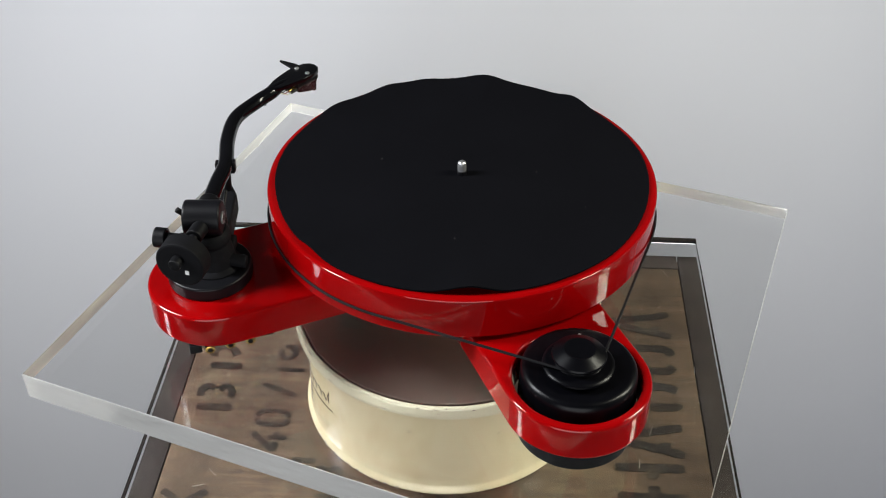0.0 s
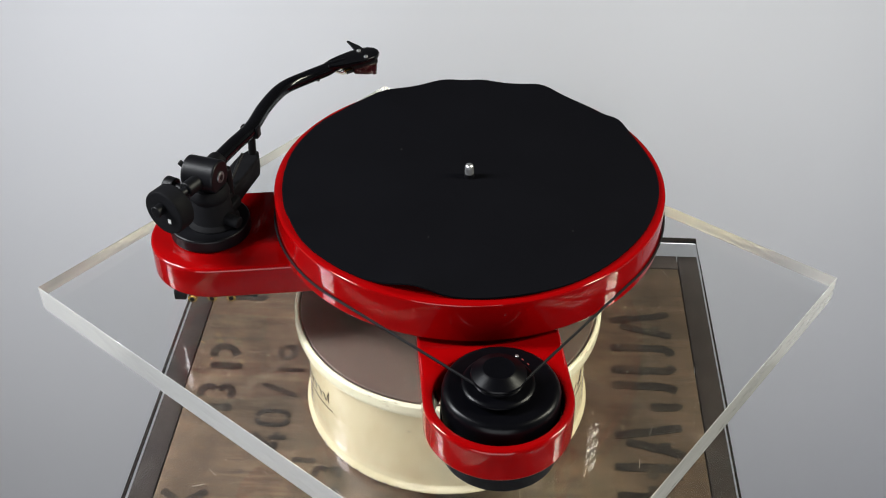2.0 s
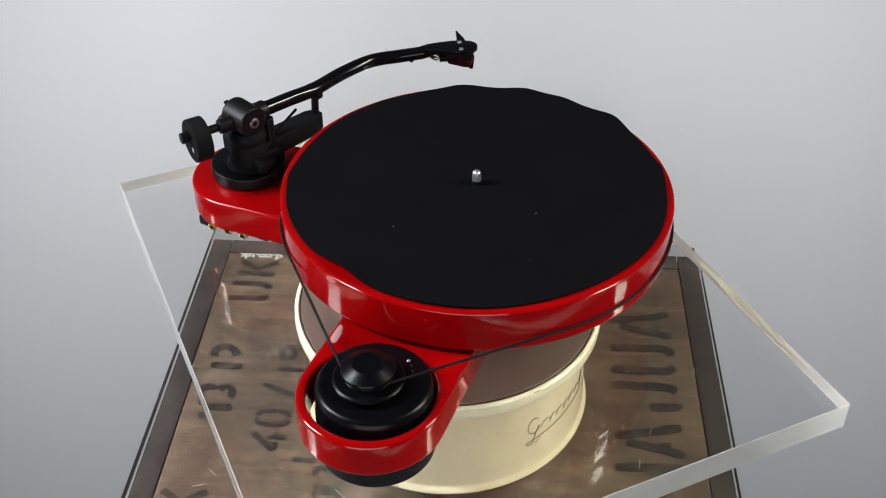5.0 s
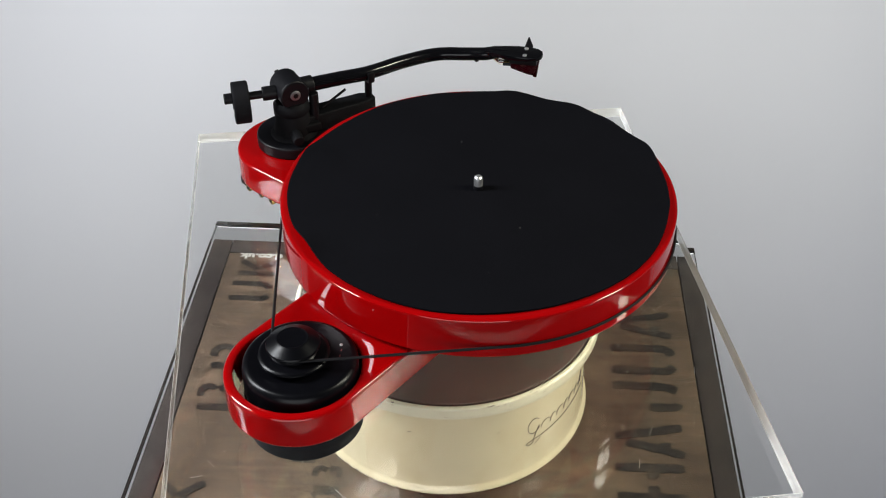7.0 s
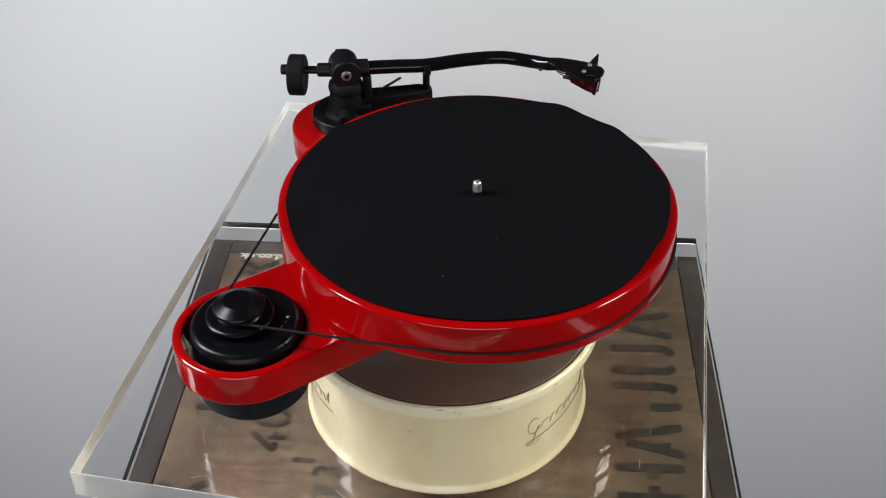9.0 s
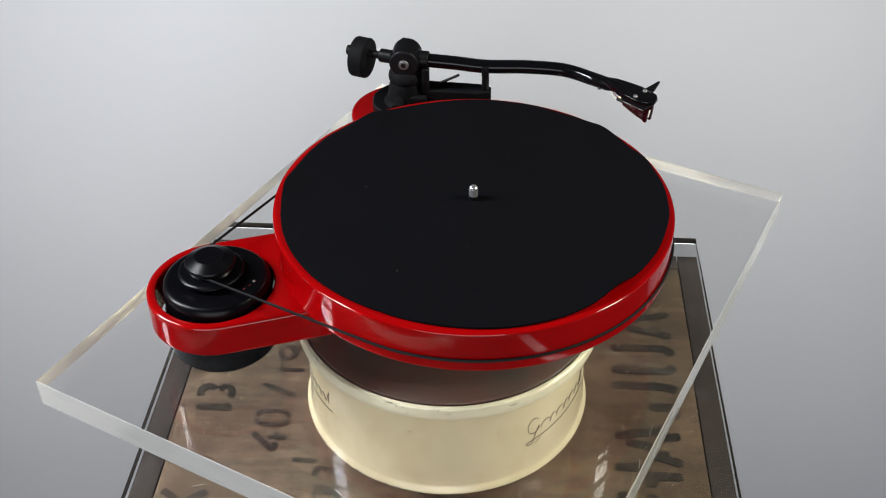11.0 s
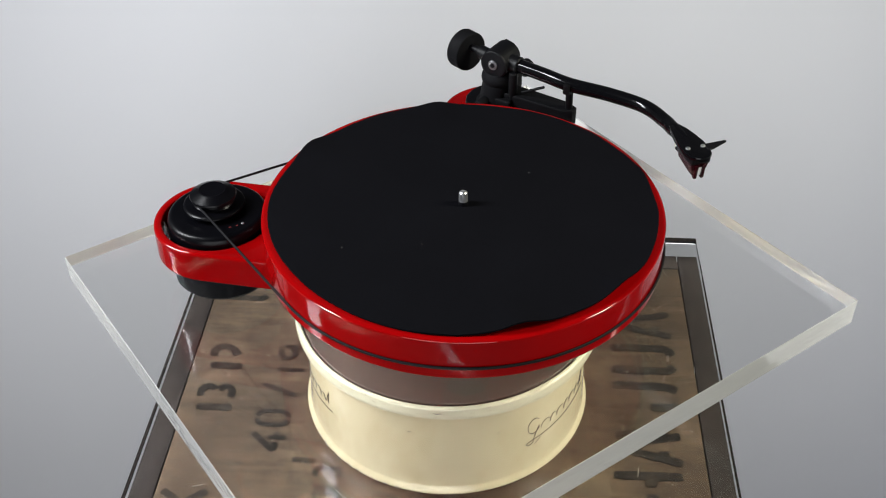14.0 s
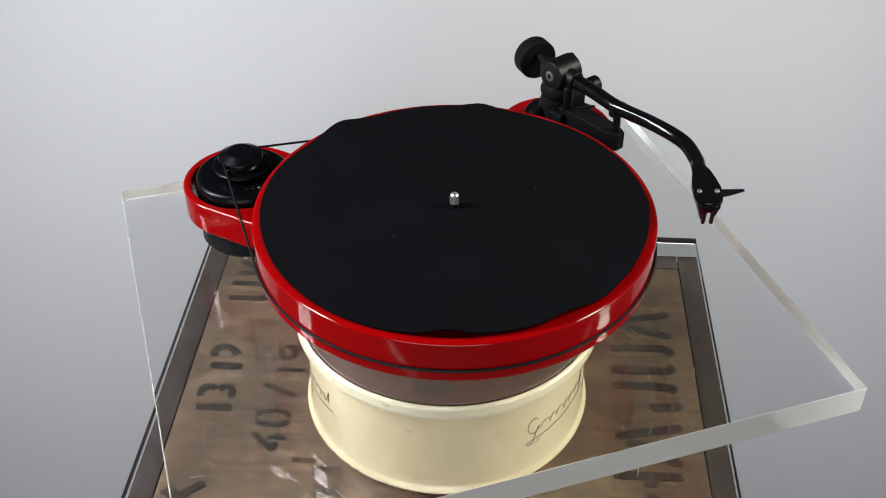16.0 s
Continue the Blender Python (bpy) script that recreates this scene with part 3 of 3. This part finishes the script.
def build_plinth(player):
    bm = bmesh.new()
    b, levels = 0.0023, []
    for k in range(4):
        a = math.pi / 2 * k / 3
        levels.append((-b + b * math.sin(a), BODY_LO + b - b * math.cos(a)))
    for k in range(4):
        a = math.pi / 2 * k / 3
        levels.append((-b + b * math.cos(a), BODY_HI - b + b * math.sin(a)))
    levels[4:4] = [(0.0, levels[3][1] + 0.0005), (0.0, levels[4][1] - 0.0005)]
    levels.insert(0, (levels[0][0] - 0.0006, levels[0][1]))
    levels.append((levels[-1][0] - 0.0006, levels[-1][1]))
    rings = []
    for lv, z in levels:
        rings.append([bm.verts.new((p.x, p.y, z)) for p in body_outline(lv)])
    for r0, r1 in zip(rings, rings[1:]):
        for k in range(len(r0)):
            j = (k + 1) % len(r0)
            bm.faces.new((r0[k], r0[j], r1[j], r1[k]))
    # the round well for the motor goes right through
    seg, wells = 72, []
    for r, z in ((0.0448, BODY_LO), (0.0430, BODY_LO + 0.0015), (0.0430, BODY_HI - 0.0025), (0.0436, BODY_HI - 0.0008), (0.0450, BODY_HI)):
        wells.append([bm.verts.new((MOTOR.x + r * math.cos(2 * math.pi * k / seg), MOTOR.y + r * math.sin(2 * math.pi * k / seg), z)) for k in range(seg)])
    for r0, r1 in zip(wells, wells[1:]):
        for k in range(seg):
            j = (k + 1) % seg
            bm.faces.new((r0[k], r0[j], r1[j], r1[k]))
    for outer, inner in ((rings[0], wells[0]), (rings[-1], wells[-1])):
        edges = [bm.edges.get((loop[k], loop[(k + 1) % len(loop)])) for loop in (outer, inner) for k in range(len(loop))]
        bmesh.ops.triangle_fill(bm, use_beauty=True, use_dissolve=False, edges=edges)
    return part("plinth", bm, RED, player, "glossy red lacquered plinth")


MAT_LOBES = ((48, 5.5, 0.0045), (81, 6.5, 0.0050), (102, 5, 0.0012), (115, 6, 0.0024), (137, 6, 0.0018), (221, 5, 0.0036), (271, 7.5, 0.0064), (300, 9, 0.0008), (185, 9, 0.0008))


def mat_edge_lift(a):
    """How far the edge of the mat curls up at the angle a, in degrees."""
    lift = 0.0
    for at, width, high in MAT_LOBES:
        d = (a - at + 180) % 360 - 180
        lift += high * math.exp(-(d / width) ** 2)
    far = abs((a - 92 + 180) % 360 - 180)
    lift += 0.0022 * max(0.0, min(1.0, (62 - far) / 14))
    return lift


def build_mat():
    """Limp felt mat with a wavy rim."""
    bm = bmesh.new()
    seg, z = 180, 0.0924
    radii = [0.0, 0.02, 0.06, 0.09, 0.105, 0.115, 0.123, 0.130, 0.1355, 0.1405, 0.1442]
    top, low = [], []
    for side, store in ((0.0015, top), (0.0002, low)):
        for r in radii:
            ring = []
            for k in range(seg if r else 1):
                a = 360 * k / seg
                t = max(0.0, (r - 0.10) / 0.0455)
                wob = 0.0006 * noise.noise(Vector((r * 40 * math.cos(radians(a)), r * 40 * math.sin(radians(a)), 3.0))) * t
                edge = 1.0 + 0.006 * math.sin(radians(a * 5)) * t
                up = mat_edge_lift(a) * t ** 2.0 + wob + 0.0003 * t
                ring.append(bm.verts.new((HUB.x + r * edge * math.cos(radians(a)), HUB.y + r * edge * math.sin(radians(a)), z + side + up)))
            store.append(ring)
    for store in (top, low):
        for r0, r1 in zip(store, store[1:]):
            for k in range(seg):
                j = (k + 1) % seg
                if len(r0) == 1:
                    bm.faces.new((r0[0], r1[k], r1[j]))
                else:
                    bm.faces.new((r0[k], r0[j], r1[j], r1[k]))
    for k in range(seg):
        j = (k + 1) % seg
        bm.faces.new((top[-1][k], top[-1][j], low[-1][j], low[-1][k]))
    mat = tagged(part("platter_mat", bm, FELT, None), label="limp black felt mat with curling edge on the platter", category="mat")
    for x, y in ((0.0046, -0.0624), (0.0687, 0.0216), (-0.0520, 0.0410), (0.1020, -0.0240)):
        part("lint", box(0.0006, 0.0004, 0.0003, Matrix.Translation((x, y, 0.0940)) @ pose(0, 0, 0, 0, 0, 4000 * x)), FADED_WHITE, mat, "speck of pale lint", smooth=False)
    return mat


def build_belt(player):
    """Round belt: far side of the platter, two straight runs and the pulley."""
    z, big, small = 0.0700, 0.1510, 0.0148
    d = PULLEY - HUB
    base, gap = math.atan2(d.y, d.x), math.acos((big - small) / d.length)
    pts = []
    n = 150
    for k in range(n + 1):
        a = base + gap + (2 * math.pi - 2 * gap) * k / n
        pts.append(HUB + Vector((big * math.cos(a), big * math.sin(a), z)))
    for k in range(25):
        a = base - gap + 2 * gap * k / 24
        pts.append(PULLEY + Vector((small * math.cos(a), small * math.sin(a), z + 0.0034)))
    return part("belt", tube(pts, 0.0010, 8, closed=True), RUBBER, player, "thin round black rubber belt")


def build_tonearm(player):
    base = part("tonearm_base", lathe(rounded_disc(0.0310, BODY_HI, 0.0670, 0.0016), 80, Matrix.Translation(ARM + Vector((-0.0035, 0, 0)))), BLACK_PAINT, player, "black round tonearm base")
    bm = lathe([(0, 0.067), (0.0200, 0.067), (0.0200, 0.0680), (0.0190, 0.0692), (0.0168, 0.0710), (0.0160, 0.0760), (0.0146, 0.0850), (0.0138, 0.0880), (0.0150, 0.0900), (0.0154, 0.0930), (0.0146, 0.0965), (0.0125, 0.0990), (0, 0.0990)], 64, Matrix.Translation(ARM))
    box(0.024, 0.020, 0.018, Matrix.Translation(ARM + Vector((-0.0140, 0.001, 0.0800))), 0.005, 3, bm)
    box(0.018, 0.016, 0.008, Matrix.Translation(ARM + Vector((0.0060, 0.0120, 0.0750))), 0.002, 3, bm)
    part("swivel_block", bm, MATT_BLACK, base)
    part("cue_barrel", rod(ARM + Vector((0.0090, -0.0035, 0.0745)), ARM + Vector((0.0255, -0.0055, 0.0725)), 0.0048, 24, 0.0012), MATT_BLACK, base)
    # yoke cheeks beside the barrel
    for x in (0.0075, -0.0130):
        part("yoke_cheek", box(0.005, 0.017, 0.020, Matrix.Translation(ARM + Vector((x, 0.0, 0.0975))), 0.002, 3), BLACK_PLASTIC, base)
    barrel = part("bearing_barrel", rod(ARM + Vector((-0.0155, 0, 0.1085)), ARM + Vector((0.0110, 0, 0.1085)), 0.0129, 48, 0.0014), BLACK_PAINT, base)
    part("bearing_screw", rod(ARM + Vector((0.0095, 0, 0.1085)), ARM + Vector((0.0122, 0, 0.1085)), 0.0045, 24, 0.0006), DULL_STEEL, barrel, "bright steel screw")
    part("screw_socket", rod(ARM + Vector((0.0120, 0, 0.1085)), ARM + Vector((0.0125, 0, 0.1085)), 0.0024, 6, 0.0001), BLACK_PAINT, barrel, "dark hexagon socket")
    # anti-skate knob and hook on the outer side
    part("bias_stub", rod(ARM + Vector((-0.014, 0.004, 0.0845)), ARM + Vector((-0.034, 0.006, 0.0855)), 0.0045, 20), BLACK_PLASTIC, base)
    part("bias_knob", rod(ARM + Vector((-0.033, 0.006, 0.0855)), ARM + Vector((-0.042, 0.007, 0.0858)), 0.0075, 28, 0.001), BLACK_PLASTIC, base)
    part("locking_pin", rod(ARM + Vector((-0.0145, -0.003, 0.1135)), ARM + Vector((-0.0195, -0.004, 0.1185)), 0.0021, 14), BLACK_PLASTIC, base)
    # arm rest and lift
    bm = prism([(-0.010, 0.004), (0.010, 0.004), (0.0085, 0.066), (0.004, 0.076), (-0.004, 0.076), (-0.0085, 0.066)], 0.0665, 0.0835, Matrix.Translation(ARM), 0.002, 3)
    part("lift_bracket", bm, MATT_BLACK, base)
    part("rest_post", rod(ARM + Vector((0.001, 0.0710, 0.082)), ARM + Vector((0.002, 0.0710, 0.1015)), 0.0032, 18), BLACK_PLASTIC, base)
    bm = box(0.014, 0.006, 0.0035, Matrix.Translation(ARM + Vector((0.002, 0.0710, 0.1015))), 0.001)
    box(0.0025, 0.006, 0.009, Matrix.Translation(ARM + Vector((0.0085, 0.0710, 0.1055))), 0.0009, 2, bm)
    box(0.0025, 0.006, 0.008, Matrix.Translation(ARM + Vector((-0.0045, 0.0710, 0.1050))), 0.0009, 2, bm)
    part("rest_clip", bm, BLACK_PLASTIC, base)
    part("lift_wire", rod(ARM + Vector((0.004, 0.026, 0.086)), ARM + Vector((0.005, 0.048, 0.0985)), 0.0012, 10), BLACK_PLASTIC, base)
    part("lift_lever_post", rod(ARM + Vector((0.006, 0.018, 0.075)), ARM + Vector((0.006, 0.018, 0.104)), 0.0040, 16), BLACK_PLASTIC, base)

    arm = part("arm_tube", tube(smooth_path([(-0.1735, -0.040, 0.1078), (-0.1720, -0.012, 0.1072), (-0.1700, 0.0143, 0.1066), (-0.1738, 0.0500, 0.1062), (-0.1722, 0.0820, 0.1060),
                                             (-0.1600, 0.1055, 0.1062), (-0.1490, 0.1172, 0.1084), (-0.1405, 0.1270, 0.1106), (-0.1350, 0.1335, 0.1116)], 10), lambda u: 0.0061 - 0.0005 * u - 0.0028 * max(0.0, u - 0.78) / 0.22, 24), BLACK_GLOSS, player, "glossy black curved tonearm tube")
    part("arm_collar", rod((-0.1736, -0.048, 0.1082), (-0.1731, -0.0365, 0.1080), 0.0078, 28, 0.001), BLACK_PLASTIC, arm)
    part("counterweight_shaft", rod((-0.1822, -0.0990, 0.1075), (-0.1725, -0.0600, 0.1083), 0.0034, 18), BLACK_PAINT, arm)
    part("shaft_collar", rod((-0.1775, -0.0800, 0.1080), (-0.1745, -0.0680, 0.1083), 0.0060, 22, 0.0008), BLACK_PLASTIC, arm)
    prof = [(0, -0.0083), (0.0164, -0.0083), (0.0174, -0.0078), (0.0178, -0.0068), (0.0178, 0.0040), (0.0174, 0.0050), (0.0164, 0.0055), (0, 0.0055)]
    weight = part("counterweight", lathe(prof, 56, Matrix.Translation((-0.1815, -0.0962, 0.1026)) @ axis_to((0.25, 0.97, 0.0))), MATT_BLACK, arm, "matt black counterweight")
    part("end_stub", rod((-0.1853, -0.1110, 0.1075), (-0.1836, -0.1040, 0.1075), 0.0045, 20, 0.0008), BLACK_PLASTIC, weight)
    part("weight_mark", box(0.0028, 0.0004, 0.0035, Matrix.Translation((-0.1786, -0.1056, 0.0975)) @ pose(0, 0, 0, 0, 0, -14.5)), WHITE_MARK, weight, "tiny white printed mark", smooth=False)

    # headshell: x runs along its axis, y to the finger side
    mid = Vector((-0.1247, 0.1451, 0.1128))
    ux = Vector((0.64, 0.77, 0)).normalized()
    head_m = Matrix.Translation(mid) @ Matrix.Rotation(math.atan2(ux.y, ux.x), 4, "Z")
    half = [(-0.0345, 0.0042), (-0.0280, 0.0064), (-0.0180, 0.0086), (-0.0060, 0.0104), (0.0040, 0.0106), (0.0110, 0.0088), (0.0150, 0.0048)]
    outline = [(x, -y) for x, y in half] + [(0.0160, 0.0)] + [(x, y) for x, y in reversed(half)]
    head = part("headshell", prism(outline, -0.0022, 0.0014, head_m, 0.0010, 2), BLACK_GLOSS, arm, "glossy black leaf-shaped headshell")
    for s in (-1, 1):
        p = head_m @ Vector((0.0005, 0.00635 * s, 0.0012))
        part("cartridge_screw", lathe(rounded_disc(0.0019, 0, 0.0012, 0.0004), 18, Matrix.Translation(p)), STEEL, head, "small bright screw")
    blade = [(0.0062, 0.0080), (0.0052, 0.0130), (0.0008, 0.0262), (-0.0006, 0.0262), (-0.0012, 0.0130), (-0.0022, 0.0080)]
    part("finger_lift", prism(blade, -0.0010, 0.0010, head_m @ pose(0, 0, 0.0002, 4, 0, 0), 0.0004, 1), BLACK_PLASTIC, head)
    # cartridge
    bm = box(0.0240, 0.0160, 0.0050, head_m @ Matrix.Translation((-0.0005, 0, -0.0046)), 0.0008)
    cart = part("cartridge", bm, BLACK_PLASTIC, head, "black and dark red cartridge")
    bm = bmesh.new()
    rim = [(-0.0120, -0.0068, 0.0076), (-0.0112, -0.0120, 0.0070), (0.0030, -0.0176, 0.0050), (0.0085, -0.0186, 0.0046), (0.0105, -0.0120, 0.0062), (0.0108, -0.0070, 0.0076)]
    sides = [[bm.verts.new(head_m @ Vector((x, k * w, z))) for x, z, w in rim] for k in (-1, 1)]
    bm.faces.new(sides[0]), bm.faces.new(sides[1][::-1])
    for k in range(len(rim)):
        n = (k + 1) % len(rim)
        bm.faces.new((sides[0][n], sides[0][k], sides[1][k], sides[1][n]))
    bmesh.ops.recalc_face_normals(bm, faces=bm.faces[:])
    bmesh.ops.bevel(bm, geom=bm.edges[:], offset=0.0005, segments=1, affect="EDGES")
    part("cartridge_body", bm, CART_RED, cart, "dark red wedge-shaped body")
    for s in (-1, 1):
        part("stylus_guard", box(0.0034, 0.0026, 0.0130, head_m @ Matrix.Translation((0.0106, 0.0030 * s, -0.0135)) @ pose(0, 0, 0, 0, 6, 0), 0.0006), CART_RED, cart)
    part("stylus_stripe", box(0.0006, 0.0026, 0.0075, head_m @ Matrix.Translation((0.0112, 0, -0.0135)) @ pose(0, 0, 0, 0, 8, 0), 0.0002), WHITE_MARK, cart, "pale stripe on the nose")
    for k in range(4):
        y = (k - 1.5) * 0.0034
        part("pin", rod(head_m @ Vector((-0.0105, y, -0.0092)), head_m @ Vector((-0.0185, y, -0.0094)), 0.0014, 10), GOLD if k % 2 else BLACK_PLASTIC, cart, "cartridge pin sleeve")
        wire = smooth_path([head_m @ Vector(v) for v in ((-0.0180, y, -0.0094), (-0.0220, y * 0.8, -0.0100), (-0.0260, y * 0.5, -0.0080), (-0.0310, y * 0.3, -0.0045))], 5)
        part("lead_wire", tube(wire, 0.0005, 6), (WHITE_WIRE, RED_MARK, BLACK_PLASTIC, GOLD)[k], cart)
    part("arm_nut", box(0.004, 0.003, 0.003, Matrix.Translation((-0.1540, 0.1130, 0.1015)), 0.0005), BLACK_PLASTIC, arm)


def build_player():
    player = root("record_player", "red lacquered belt-drive record player with black felt mat and tonearm", "record player")
    plinth = build_plinth(player)
    # terminals under the arm pod
    for p in ((-0.1727, -0.1040), (-0.1588, -0.0985), (-0.1448, -0.0940)):
        x, y = p
        d = Vector((0.25, -0.97, 0)).normalized()
        bm = rod(Vector((x, y, 0.0235)) - d * 0.014, Vector((x, y, 0.0235)), 0.0036, 20, 0.0005)
        rod(Vector((x, y, 0.0235)) - d * 0.012, Vector((x, y, 0.0235)) - d * 0.008, 0.0048, 6, 0.0004, bm)
        sock = part("phono_socket", bm, GOLD, plinth, "gold plated phono socket")
        part("socket_core", rod(Vector((x, y, 0.0235)), Vector((x, y, 0.0235)) + d * 0.0005, 0.0018, 12, 0.0001), BLACK_PLASTIC, sock)
    part("terminal_block", box(0.058, 0.016, 0.012, Matrix.Translation((-0.160, -0.079, 0.0228)) @ pose(0, 0, 0, 0, 0, 14), 0.001), BLACK_PLASTIC, plinth)
    part("power_socket", box(0.009, 0.012, 0.008, Matrix.Translation((-0.1845, -0.0985, 0.0245)) @ pose(0, 0, 0, 0, 0, 14), 0.0008), BLACK_PLASTIC, plinth)
    for x, y in ((0.060, 0.055), (-0.075, -0.005), (0.040, -0.060)):
        part("foot", lathe([(0, 0.0005), (0.008, 0.0005), (0.010, 0.003), (0.018, 0.024), (0.018, 0.0288), (0, 0.0288)], 40, Matrix.Translation((x, y, 0))), RUBBER, player, "black cone foot")
    part("bearing", lathe(rounded_disc(0.025, BODY_HI, 0.0597, 0.0008), 48, Matrix.Translation(HUB)), BLACK_PAINT, player)
    prof = [(0, 0.0595), (0.1470, 0.0595), (0.1494, 0.0599), (0.1500, 0.0608), (0.1500, 0.0908), (0.1497, 0.0918), (0.1488, 0.0924), (0.1470, 0.0925), (0, 0.0925)]
    part("platter", lathe(prof, 180, Matrix.Translation(HUB)), RED, player, "glossy red lacquered platter")
    part("spindle", lathe([(0, 0.092), (0.0034, 0.092), (0.0034, 0.1022), (0.0031, 0.1042), (0.0020, 0.1052), (0, 0.1053)], 28, Matrix.Translation(HUB)), STEEL, player, "bright steel spindle")
    part("spindle_collar", lathe([(0.0035, 0.0930), (0.0038, 0.0930), (0.0038, 0.0970), (0.0035, 0.0972)], 28, Matrix.Translation(HUB)), BLACK_PAINT, player, "dark collar")
    build_belt(player)
    build_tonearm(player)
    return player


player = build_player()
platter_mat = build_mat()


def build_motor():
    """The motor stands free on the slab, inside the well of the plinth."""
    motor = root("motor_unit", "black cylindrical motor with stepped pulley standing on the slab", "motor")
    at = Matrix.Translation(PULLEY)
    off = Matrix.Translation(MOTOR + Vector((0.0011, 0.0020, 0)))
    part("housing", lathe([(0, 0.0008), (0.0350, 0.0008), (0.0370, 0.0022), (0.0400, 0.0060), (0.0400, 0.0400), (0, 0.0400)], 96, off), MATT_BLACK, motor)
    part("housing_cap", lathe([(0, 0.0402), (0.0393, 0.0402), (0.0393, 0.0580), (0.0388, 0.0606), (0.0377, 0.0624), (0.0362, 0.0634), (0.0344, 0.0637), (0, 0.0636)], 96, off), BLACK_CAP, motor, "glossy black cap")
    part("pulley", lathe([(0, 0.0634), (0.0165, 0.0636), (0.0165, 0.0666), (0.0232, 0.0672), (0.0240, 0.0679), (0.0238, 0.0692), (0.0228, 0.0700), (0.0216, 0.0703), (0.0160, 0.0708), (0.0146, 0.0722), (0.0142, 0.0734), (0.0150, 0.0746), (0.0178, 0.0754), (0.0182, 0.0764), (0.0178, 0.0776), (0.0112, 0.0812), (0.0103, 0.0816), (0.0094, 0.0813), (0, 0.0811)], 96, at), BLACK_CAP, motor, "black stepped pulley")
    part("set_screw", lathe(rounded_disc(0.0012, 0.0589, 0.0596, 0.0003), 16, Matrix.Translation((0.0895, -0.1315, 0.0048))), STEEL, motor, "tiny bright screw")
    for x, y in ((0.0940, -0.1335), (0.0985, -0.1365)):
        part("printed_mark", box(0.0018, 0.0006, 0.0003, Matrix.Translation((x, y, 0.0638)) @ pose(0, 0, 0, 0, 0, -35)), RED_MARK, motor, "tiny dull printed mark", smooth=False)
    return motor


motor_unit = build_motor()


def motions():
    rows = [(t, TURN_START + TURN_RATE * t) for t in range(17)]
    for thing in (slab, player, platter_mat, motor_unit, stand_top):
        walk(thing, [(t, pose(0, 0, 0, 0, 0, a)) for t, a in rows])


motions()
